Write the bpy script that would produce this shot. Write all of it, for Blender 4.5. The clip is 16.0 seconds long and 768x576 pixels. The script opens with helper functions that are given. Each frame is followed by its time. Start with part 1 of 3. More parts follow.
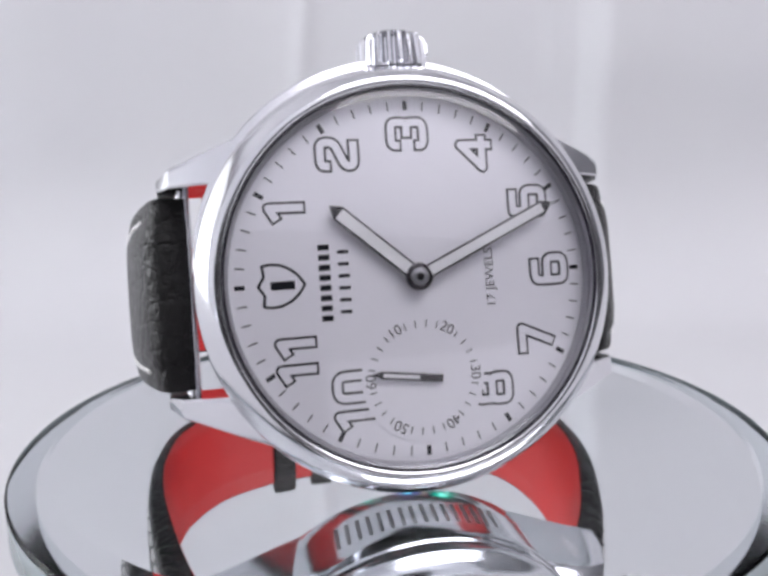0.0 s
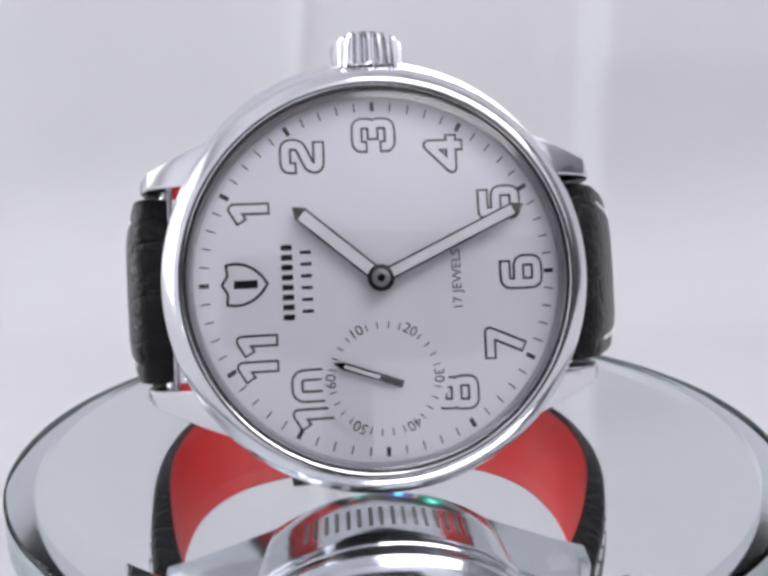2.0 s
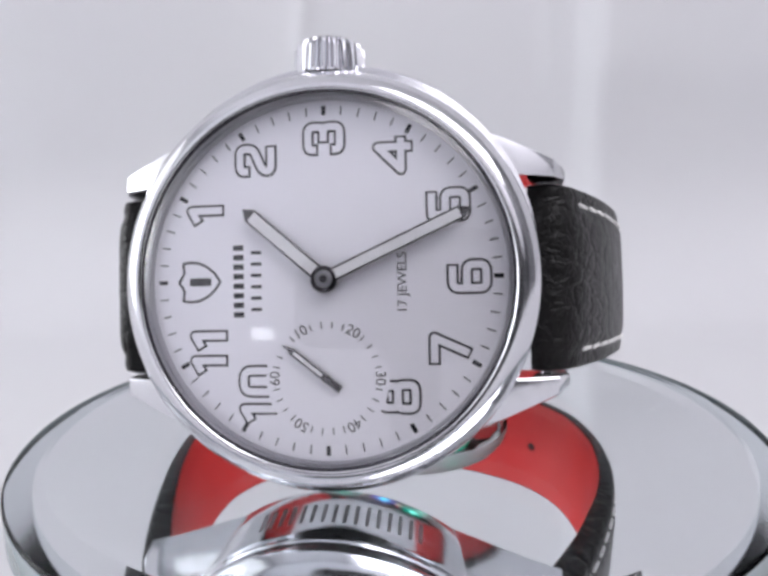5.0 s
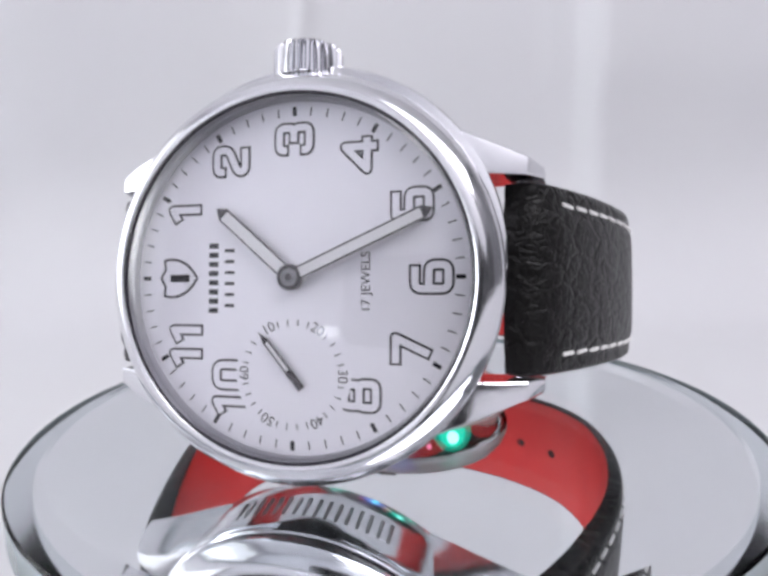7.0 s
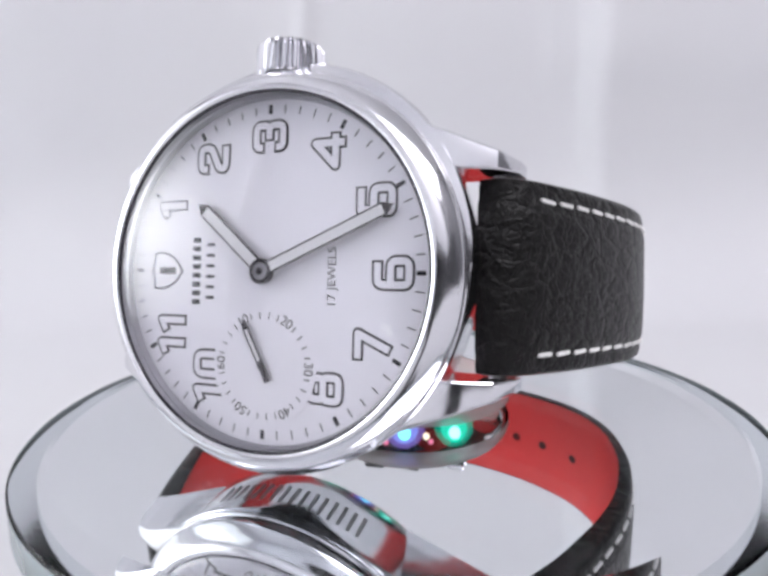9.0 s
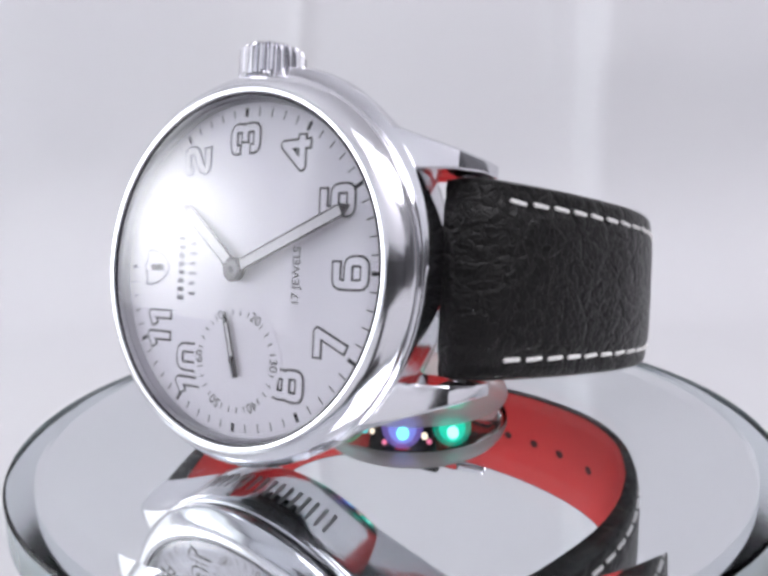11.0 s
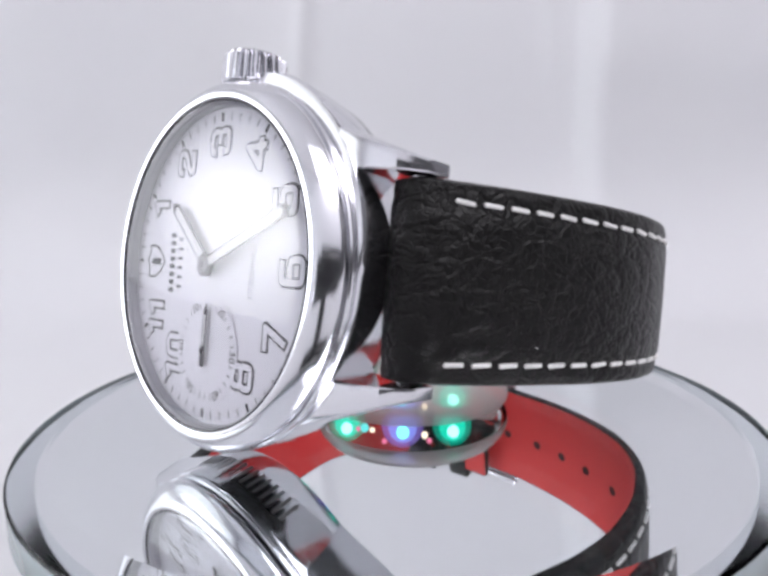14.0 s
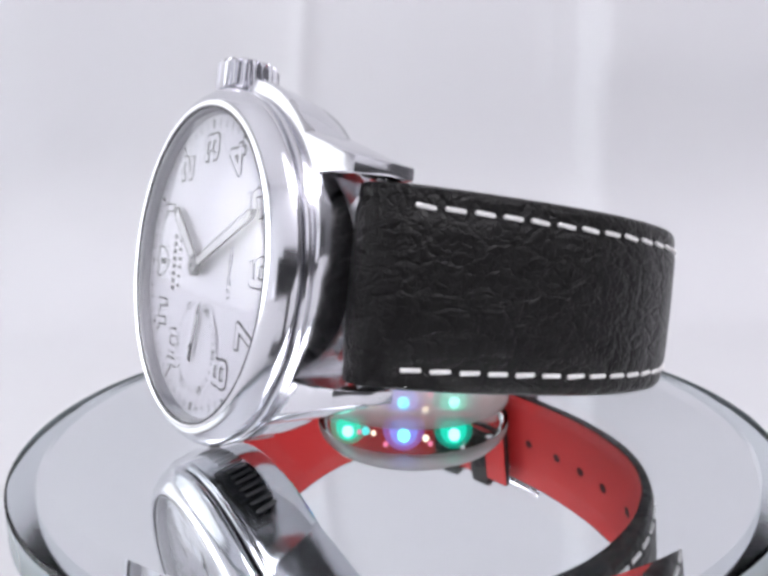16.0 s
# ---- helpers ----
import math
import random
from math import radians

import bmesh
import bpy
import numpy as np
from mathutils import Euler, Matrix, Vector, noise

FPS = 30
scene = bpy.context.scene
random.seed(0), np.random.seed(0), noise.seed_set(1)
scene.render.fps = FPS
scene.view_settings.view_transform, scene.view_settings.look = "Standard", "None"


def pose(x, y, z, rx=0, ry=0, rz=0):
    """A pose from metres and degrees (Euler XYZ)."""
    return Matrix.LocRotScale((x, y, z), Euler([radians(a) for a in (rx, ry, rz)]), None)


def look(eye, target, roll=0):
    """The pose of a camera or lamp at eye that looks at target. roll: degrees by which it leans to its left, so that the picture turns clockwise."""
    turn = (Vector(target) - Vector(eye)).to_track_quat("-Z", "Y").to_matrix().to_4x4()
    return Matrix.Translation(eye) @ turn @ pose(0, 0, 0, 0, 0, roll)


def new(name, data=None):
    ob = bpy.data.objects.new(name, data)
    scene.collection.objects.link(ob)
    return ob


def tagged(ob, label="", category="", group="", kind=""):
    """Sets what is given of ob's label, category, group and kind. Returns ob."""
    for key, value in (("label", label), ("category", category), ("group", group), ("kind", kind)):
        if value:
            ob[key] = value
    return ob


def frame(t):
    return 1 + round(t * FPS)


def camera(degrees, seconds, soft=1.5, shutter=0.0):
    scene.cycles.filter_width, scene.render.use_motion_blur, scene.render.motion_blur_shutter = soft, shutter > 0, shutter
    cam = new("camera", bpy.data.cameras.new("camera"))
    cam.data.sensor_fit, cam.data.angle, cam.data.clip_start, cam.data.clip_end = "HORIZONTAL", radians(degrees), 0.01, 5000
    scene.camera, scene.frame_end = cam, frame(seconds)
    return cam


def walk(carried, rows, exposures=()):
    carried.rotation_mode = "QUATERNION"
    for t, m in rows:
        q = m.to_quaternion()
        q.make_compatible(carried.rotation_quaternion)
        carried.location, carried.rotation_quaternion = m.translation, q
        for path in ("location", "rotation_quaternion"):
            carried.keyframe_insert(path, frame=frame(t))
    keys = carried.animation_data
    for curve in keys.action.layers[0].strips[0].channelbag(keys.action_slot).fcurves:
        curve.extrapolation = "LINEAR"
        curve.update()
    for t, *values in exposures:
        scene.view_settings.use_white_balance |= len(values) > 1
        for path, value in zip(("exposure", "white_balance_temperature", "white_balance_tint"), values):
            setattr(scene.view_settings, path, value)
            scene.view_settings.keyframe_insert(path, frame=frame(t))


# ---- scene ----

# ---- camera: a webcam on a desk that trembles slightly ----
cam = camera(66.86, 16.0, soft=3.4)
SHAKE = [(0.0, 0.099, 0.119), (0.5, 0.280, 0.254), (1.0, 0.331, 0.320), (1.5, 0.262, 0.115), (2.0, 0.149, 0.049), (2.5, 0.227, 0.120),
         (3.0, 0.348, 0.119), (3.5, 0.348, 0.074), (4.0, 0.364, -0.023), (6.5, 0.125, -0.118), (7.0, 0.180, -0.078), (7.5, 0.081, 0.036),
         (8.0, -0.227, 0.377), (8.5, -0.213, 0.272), (9.0, -0.277, 0.119), (11.5, -0.302, -0.123), (12.0, -0.353, -0.203), (12.5, -0.285, -0.117),
         (13.0, -0.243, -0.102), (13.5, -0.239, 0.036), (14.0, -0.384, -0.037), (14.5, -0.418, -0.076), (15.0, -0.338, -0.009), (15.5, -0.223, 0.001),
         (16.0, -0.100, 0.062)]
MM = 0.001


def eye_pose(up, left):
    return (pose(0, -0.0887, 0.0303) @ pose(0, 0, 0, 0, 0, 0.755) @ pose(0, 0, 0, 90 - 8.230, 0, 0)
            @ pose(0, 0, 0, 0, 0, -1.017) @ pose(0, 0, 0, up, left, 0))


walk(cam, [(t, eye_pose(a, b)) for t, a, b in SHAKE], exposures=[(0, 0.06), (3.5, 0.05), (7, 0.1), (9, 0.16), (12.5, 0.1), (14.5, 0.15), (16, 0.22)])

# ---- light: a pale room, a broad fill lamp added overhead, a small desk lamp; the bright curtained window stands with the walls ----
world = bpy.data.worlds.new("room_light")
world.use_nodes = True
world.node_tree.nodes["Background"].inputs[0].default_value = (0.86, 0.88, 1.0, 1)
world.node_tree.nodes["Background"].inputs[1].default_value = 0.1
scene.world = world


def area_lamp(name, m, w, h, power, colour):
    data = bpy.data.lights.new(name, "AREA")
    data.shape, data.size, data.size_y, data.energy, data.color = "RECTANGLE", w, h, power, colour
    ob = new(name, data)
    ob.matrix_world = m
    return ob


# added fill, no lamp of the room: evens out the light on cloth and dial
area_lamp("overhead_fill", look((0.85, -0.50, 1.58), (0.80, -0.30, 0)), 1.7, 1.3, 38.5, (0.985, 0.955, 1.0))
area_lamp("desk_lamp_light", look((-0.42, -0.78, 0.04), (0, -0.03, 0.02)), 0.06, 0.03, 0.022, (0.86, 0.9, 1.0))


# ---- materials ----
def material(name, colour, rough=0.5, metal=0.0, **kw):
    m = bpy.data.materials.new(name)
    m.use_nodes = True
    b = m.node_tree.nodes["Principled BSDF"]
    b.inputs["Base Color"].default_value = (*colour, 1)
    b.inputs["Roughness"].default_value, b.inputs["Metallic"].default_value = rough, metal
    for k, v in kw.items():
        b.inputs[k.replace("_", " ")].default_value = v
    return m


def nodes_of(m):
    return m.node_tree.nodes, m.node_tree.links, m.node_tree.nodes["Principled BSDF"]


def add_noise(m, scale, low, high, socket="Base Color", detail=4, kind="ShaderNodeTexNoise", coords="Object"):
    """Lets a noise run a socket from low to high."""
    n, l, b = nodes_of(m)
    tc, tex, ramp = n.new("ShaderNodeTexCoord"), n.new(kind), n.new("ShaderNodeMapRange")
    tex.inputs["Scale"].default_value = scale
    if kind == "ShaderNodeTexNoise":
        tex.inputs["Detail"].default_value = detail
    l.new(tc.outputs[coords], tex.inputs["Vector"])
    out = tex.outputs[0]
    if socket == "Base Color":
        mix = n.new("ShaderNodeMix")
        mix.data_type = "RGBA"
        mix.inputs[6].default_value, mix.inputs[7].default_value = (*low, 1), (*high, 1)
        l.new(out, mix.inputs[0])
        l.new(mix.outputs[2], b.inputs[socket])
    else:
        ramp.inputs["To Min"].default_value, ramp.inputs["To Max"].default_value = low, high
        ramp.inputs["From Min"].default_value, ramp.inputs["From Max"].default_value = 0.3, 0.7
        l.new(out, ramp.inputs["Value"])
        l.new(ramp.outputs[0], b.inputs[socket])
    return m


def add_bump(m, scale, depth, strength=1.0, kind="ShaderNodeTexNoise", detail=3, stretch=(1, 1, 1), edge=False, warp=0.0):
    n, l, b = nodes_of(m)
    tc, tex, bump, mp = n.new("ShaderNodeTexCoord"), n.new(kind), n.new("ShaderNodeBump"), n.new("ShaderNodeMapping")
    tex.inputs["Scale"].default_value = scale
    mp.inputs["Scale"].default_value = stretch
    if kind == "ShaderNodeTexNoise":
        tex.inputs["Detail"].default_value = detail
    bump.inputs["Distance"].default_value, bump.inputs["Strength"].default_value = depth, strength
    old = b.inputs["Normal"].links
    if old:
        l.new(old[0].from_socket, bump.inputs["Normal"])
    l.new(tc.outputs["Object"], mp.inputs[0])
    l.new(mp.outputs[0], tex.inputs["Vector"])
    if edge:
        tex.feature = "DISTANCE_TO_EDGE"
    if warp:
        wn, sub, sc, add = n.new("ShaderNodeTexNoise"), n.new("ShaderNodeVectorMath"), n.new("ShaderNodeVectorMath"), n.new("ShaderNodeVectorMath")
        wn.inputs["Scale"].default_value = scale * 0.7
        sub.operation, sc.operation = "SUBTRACT", "SCALE"
        sub.inputs[1].default_value, sc.inputs["Scale"].default_value = (0.5, 0.5, 0.5), warp * 2
        l.new(mp.outputs[0], wn.inputs["Vector"])
        l.new(wn.outputs["Color"], sub.inputs[0])
        l.new(sub.outputs[0], sc.inputs[0])
        l.new(mp.outputs[0], add.inputs[0])
        l.new(sc.outputs[0], add.inputs[1])
        l.new(add.outputs[0], tex.inputs["Vector"])
        cap = n.new("ShaderNodeMapRange")
        cap.inputs["From Max"].default_value = 0.16
        l.new(tex.outputs[0], cap.inputs["Value"])
        l.new(cap.outputs[0], bump.inputs["Height"])
        l.new(bump.outputs[0], b.inputs["Normal"])
        return m
    l.new(tex.outputs[0], bump.inputs["Height"])
    l.new(bump.outputs[0], b.inputs["Normal"])
    return m


STEEL = add_noise(material("polished_steel", (0.74, 0.74, 0.77), 0.12, 1.0), 900, 0.09, 0.18, "Roughness")
BRUSHED = add_bump(material("satin_steel", (0.80, 0.80, 0.82), 0.22, 1.0), 2500, 0.00001, 0.3)
LEATHER = material("black_leather", (0.008, 0.0075, 0.008), 0.34, Specular_IOR_Level=0.2, Sheen_Weight=0.06, Sheen_Roughness=0.35)
add_noise(LEATHER, 350, (0.004, 0.0037, 0.004), (0.009, 0.0085, 0.0085))
add_bump(LEATHER, 250, 0.0003, 0.42, "ShaderNodeTexVoronoi", edge=True, warp=0.0035, stretch=(1.0, 1.0, 1.5))
add_bump(LEATHER, 1000, 0.0002, 0.35, "ShaderNodeTexVoronoi", edge=True, warp=0.0009)
add_bump(LEATHER, 260, 0.0004, 0.25, detail=3)
RING = add_noise(material("grey_satin_ring", (0.40, 0.40, 0.43), 0.35, 1.0), 800, 0.3, 0.42, "Roughness")
GASKET = material("black_gasket", (0.02, 0.018, 0.025), 0.15)
LINING = add_bump(add_noise(material("red_lining", (0.58, 0.02, 0.02), 0.6), 250, (0.52, 0.016, 0.017), (0.64, 0.028, 0.026)), 1800, 0.00005, 0.5)
THREAD = add_bump(material("white_thread", (0.82, 0.81, 0.80), 0.6), 5000, 0.0001, 0.6)
DIAL = material("silver_dial", (0.96, 0.95, 0.98), 0.38, 0.3)
add_bump(DIAL, 4000, 0.000004, 0.25)
INK = material("black_ink", (0.008, 0.008, 0.012), 0.5, Specular_IOR_Level=0.2)
LUME = material("white_lume", (0.82, 0.82, 0.82), 0.6)
DARK = material("dark_steel_edge", (0.075, 0.068, 0.072), 0.2, 1.0)
ETCHED = material("etched_steel", (0.32, 0.32, 0.33), 0.4, 1.0)
HOLE_SHADE = material("hole_shade", (0.03, 0.008, 0.008), 0.8)
MIRROR = add_noise(material("mirror", (0.91, 0.925, 0.94), 0.01, 1.0), 60, 0.004, 0.03, "Roughness")
BEVEL = material("dimmed_rim_mirror", (0.78, 0.81, 0.84), 0.07, 1.0)
GLASS_EDGE = material("glass_edge", (0.26, 0.32, 0.33), 0.2, 0.0)
PLASTIC = material("white_plastic", (0.78, 0.78, 0.77), 0.3)
CLOTH = add_bump(add_noise(material("white_cloth", (0.59, 0.59, 0.61), 0.85), 6, (0.57, 0.57, 0.595), (0.61, 0.61, 0.62)), 900, 0.0002, 0.3)
WALL = add_noise(material("room_wall", (0.76, 0.75, 0.77), 0.8), 3, (0.73, 0.72, 0.74), (0.79, 0.78, 0.80))

DIM_WALL = add_noise(material("pale_grey_wall", (0.74, 0.74, 0.77), 0.8), 3, (0.71, 0.71, 0.74), (0.77, 0.77, 0.80))
CASING = add_noise(material("black_plastic", (0.02, 0.02, 0.022), 0.4), 300, 0.34, 0.48, "Roughness")
# darkened copy of the wall: the room's dim right side put into colour
DARKENED_WALL = add_noise(material("darkened_room_wall", (0.16, 0.16, 0.17), 0.8), 3, (0.14, 0.14, 0.15), (0.18, 0.18, 0.19))
DARK_PANEL = add_noise(material("dark_panel", (0.05, 0.05, 0.055), 0.7), 3, (0.04, 0.04, 0.045), (0.06, 0.06, 0.065))


def clear(name, tint, ior=1.45, milk=0.0):
    """Thin clear material: straight through, with the gloss of its surface."""
    m = bpy.data.materials.new(name)
    m.use_nodes = True
    n, l = m.node_tree.nodes, m.node_tree.links
    n.clear()
    out, mix, tr, gl, fr = (n.new(k) for k in ("ShaderNodeOutputMaterial", "ShaderNodeMixShader", "ShaderNodeBsdfTransparent",
                                               "ShaderNodeBsdfGlossy", "ShaderNodeFresnel"))
    tr.inputs[0].default_value = (*tint, 1)
    gl.inputs["Roughness"].default_value, fr.inputs[0].default_value = 0.01, ior
    l.new(fr.outputs[0], mix.inputs[0])
    milky, body = n.new("ShaderNodeBsdfDiffuse"), n.new("ShaderNodeMixShader")
    milky.inputs[0].default_value = (0.75, 0.75, 0.73, 1)
    body.inputs[0].default_value = milk
    l.new(tr.outputs[0], body.inputs[1])
    l.new(milky.outputs[0], body.inputs[2])
    l.new(body.outputs[0], mix.inputs[1])
    l.new(gl.outputs[0], mix.inputs[2])
    l.new(mix.outputs[0], out.inputs[0])
    return m


CRYSTAL = clear("watch_crystal", (0.985, 0.985, 1.0), 1.6)


def solid_glass(name, tint, ior, gloss):
    """Solid clear glass that bends the way through it, with a coated, faint surface gloss."""
    m = bpy.data.materials.new(name)
    m.use_nodes = True
    n, l = m.node_tree.nodes, m.node_tree.links
    n.clear()
    out, mix, rf, gl, fr, part_of = (n.new(k) for k in ("ShaderNodeOutputMaterial", "ShaderNodeMixShader", "ShaderNodeBsdfRefraction",
                                                        "ShaderNodeBsdfGlossy", "ShaderNodeFresnel", "ShaderNodeMath"))
    rf.inputs["Color"].default_value, rf.inputs["Roughness"].default_value, rf.inputs["IOR"].default_value = (*tint, 1), 0.0, ior
    gl.inputs["Roughness"].default_value, fr.inputs[0].default_value = 0.01, ior
    part_of.operation, part_of.inputs[1].default_value = "MULTIPLY", gloss
    l.new(fr.outputs[0], part_of.inputs[0])
    l.new(part_of.outputs[0], mix.inputs[0])
    l.new(rf.outputs[0], mix.inputs[1])
    l.new(gl.outputs[0], mix.inputs[2])
    l.new(mix.outputs[0], out.inputs[0])
    return m


ACRYLIC = clear("milky_acrylic", (0.92, 0.93, 0.93), 1.14, 0.58)
PANE = solid_glass("mirror_glass", (0.985, 0.99, 0.99), 1.5, 0.25)


def glow(name, colour, strength, haze=0.0):
    """A lit bulb, and the see-through shells that imitate its halo; haze: how far one sees through it."""
    m = bpy.data.materials.new(name)
    m.use_nodes = True
    n, l = m.node_tree.nodes, m.node_tree.links
    n.clear()
    out, mix, tr, em = (n.new(k) for k in ("ShaderNodeOutputMaterial", "ShaderNodeMixShader", "ShaderNodeBsdfTransparent", "ShaderNodeEmission"))
    em.inputs[0].default_value, em.inputs[1].default_value, mix.inputs[0].default_value = (*colour, 1), strength, haze
    l.new(em.outputs[0], mix.inputs[1])
    l.new(tr.outputs[0], mix.inputs[2])
    l.new(mix.outputs[0], out.inputs[0])
    return m


# ---- mesh helpers ----
def thing(name, label, category, group="", kind="", m=None):
    ob = new(name)
    ob.empty_display_size = 0.01
    if m is not None:
        ob.matrix_world = m
    return tagged(ob, label, category, group, kind)


def finish(bm, mats, name, smooth=True):
    me = bpy.data.meshes.new(name)
    bm.normal_update()
    bm.to_mesh(me)
    bm.free()
    for m in mats if isinstance(mats, (list, tuple)) else [mats]:
        me.materials.append(m)
    if smooth:
        me.polygons.foreach_set("use_smooth", [True] * len(me.polygons))
        me.set_sharp_from_angle(angle=radians(smooth if smooth is not True else 40))
    return me


def part(name, bm, mats, parent, label="", smooth=True):
    ob = new(name, finish(bm, mats, name, smooth))
    ob.parent = parent
    return tagged(ob, label)


def share(name, me, parent, m):
    ob = new(name, me)
    ob.parent = parent
    ob.matrix_basis = m
    return ob


def lathe(profile, seg=128, closed=False, axis="y"):
    """Turns (radius, height) pairs, in mm, round the watch's y axis (or z)."""
    bm = bmesh.new()
    rings = []
    for r, h in profile:
        ring = []
        for i in range(seg):
            a = 2 * math.pi * i / seg
            p = (r * math.cos(a), h, r * math.sin(a)) if axis == "y" else (r * math.cos(a), r * math.sin(a), h)
            ring.append(bm.verts.new([c * MM for c in p]) if r > 1e-6 else None)
        if r <= 1e-6:
            p = (0, h, 0) if axis == "y" else (0, 0, h)
            ring = [bm.verts.new([c * MM for c in p])] * seg
        rings.append(ring)
    pairs = list(zip(rings, rings[1:])) + ([(rings[-1], rings[0])] if closed else [])
    for a, b in pairs:
        for i in range(seg):
            j = (i + 1) % seg
            vs = list(dict.fromkeys((a[i], a[j], b[j], b[i])))
            if len(vs) > 2:
                bm.faces.new(vs)
    bmesh.ops.recalc_face_normals(bm, faces=bm.faces)
    return bm


def loft(sections, cap=True):
    """Joins equal rings of points (mm) into a skin."""
    bm = bmesh.new()
    rings = [[bm.verts.new([c * MM for c in p]) for p in s] for s in sections]
    n = len(rings[0])
    for a, b in zip(rings, rings[1:]):
        for i in range(n):
            bm.faces.new((a[i], a[(i + 1) % n], b[(i + 1) % n], b[i]))
    if cap:
        bm.faces.new(rings[0][::-1])
        bm.faces.new(rings[-1])
    bmesh.ops.recalc_face_normals(bm, faces=bm.faces)
    return bm


def rounded_box(sx, sy, sz, r, seg=3, m=None):
    bm = bmesh.new()
    bmesh.ops.create_cube(bm, size=1, matrix=Matrix.Diagonal((sx * MM, sy * MM, sz * MM, 1)))
    bmesh.ops.bevel(bm, geom=bm.edges[:], offset=r * MM, segments=seg, profile=0.5, affect="EDGES")
    if m is not None:
        bmesh.ops.transform(bm, matrix=m, verts=bm.verts)
    return bm


def on_dial(u, v, h=0.0):
    """A place on the dial: u towards 3, v towards 12, h above it, in mm."""
    return Vector((-v * MM, -h * MM, u * MM))


# dial coordinates (u, v, h) to the watch's own
DIAL_M = Matrix(((0, -1, 0, 0), (0, 0, -1, 0), (1, 0, 0, 0), (0, 0, 0, 1)))

# ---- the place: white cloth swept up behind, and a plain room round it ----
def cloth_sweep():
    bm = bmesh.new()
    nx, ny = 360, 110
    table, back, bend = -0.036, 0.30, 0.10
    rows = []
    for j in range(ny + 1):
        s = j / ny * 1.34 - 0.34
        flat = back - bend
        if s < flat:
            y, z = s, table
        elif s < flat + bend * math.pi / 2:
            a = (s - flat) / bend
            y, z = flat + bend * math.sin(a), table + bend * (1 - math.cos(a))
        else:
            y, z = back, table + bend + s - flat - bend * math.pi / 2
        row = []
        for i in range(nx + 1):
            x = math.copysign(abs(2 * i / nx - 1) ** 1.6, i - nx / 2) * (0.46 if i < nx / 2 else 1.6)
            up = max(0.0, min(1.0, (z - table) / 0.1))
            crease = 0.126 + 0.006 * noise.noise((z * 9, 2, 2))
            fold = 0.0062 * (1 + math.tanh((x - crease) / 0.0044)) * math.exp(-max(0, x - crease) / 0.12)
            fold += 0.003 * math.exp(-((x + 0.068 - 0.1 * z) / 0.007) ** 2) + 0.0015 * (1 + math.tanh((z - 0.115 + 0.08 * x) / 0.006)) * math.exp(-max(0, z - 0.115) / 0.06) * (1 if x > 0.1 else 0.25)
            fold += 0.004 * noise.noise((x * 7, z * 5, 3)) + 0.002 * noise.noise((x * 19, z * 13, 8))
            row.append(bm.verts.new((x, y - fold * up, z + 0.0008 * noise.noise((x * 12, y * 12, 1)))))
        rows.append(row)
    for a, b in zip(rows, rows[1:]):
        for i in range(nx):
            bm.faces.new((a[i], a[i + 1], b[i + 1], b[i]))
    ob = new("backdrop", finish(bm, CLOTH, "backdrop"))
    return tagged(ob, "creased white cloth swept up behind the turntable", "backdrop", kind="structure")


cloth_sweep()


def slab(name, lo, hi, mat, label):
    bm = bmesh.new()
    bmesh.ops.create_cube(bm, size=1)
    for v in bm.verts:
        v.co = [a if c < 0 else b for a, b, c in zip(lo, hi, v.co)]
    return tagged(new(name, finish(bm, mat, name, False)), label, "room", kind="structure")


slab("wall_left", (-1.80, -1.25, -0.04), (-1.75, 1.45, 1.6), WALL, "pale room wall beside the window light")
# unseen; its dark colour gives the bezel's right side a dark reflection
slab("wall_right", (1.75, -1.25, -0.04), (1.80, 1.45, 1.6), DARKENED_WALL, "unseen room wall, coloured dark for its reflection in the steel")
slab("wall_front", (-1.75, -1.25, -0.04), (1.75, -1.2, 1.6), DIM_WALL, "pale grey room wall")
# two unseen panels, added so the polished steel has something dark to reflect
slab("dark_reflection_panel", (-0.15, -1.15, -0.04), (1.30, -1.10, 0.42), DARK_PANEL, "unseen dark panel added behind the camera for dark reflections")
slab("dark_reflection_side", (1.25, -1.09, -0.04), (1.30, -0.35, 0.5), DARK_PANEL, "unseen dark panel added beside the table for dark reflections")
slab("wall_back", (-1.75, 1.4, -0.04), (1.75, 1.45, 1.6), WALL, "pale wall behind the cloth")
slab("ceiling", (-1.80, -1.25, 1.6), (1.80, 1.45, 1.65), WALL, "pale plain ceiling")
slab("table_top", (-1.80, -1.25, -0.08), (1.80, 1.45, -0.04), CLOTH, "table top covered with white cloth")


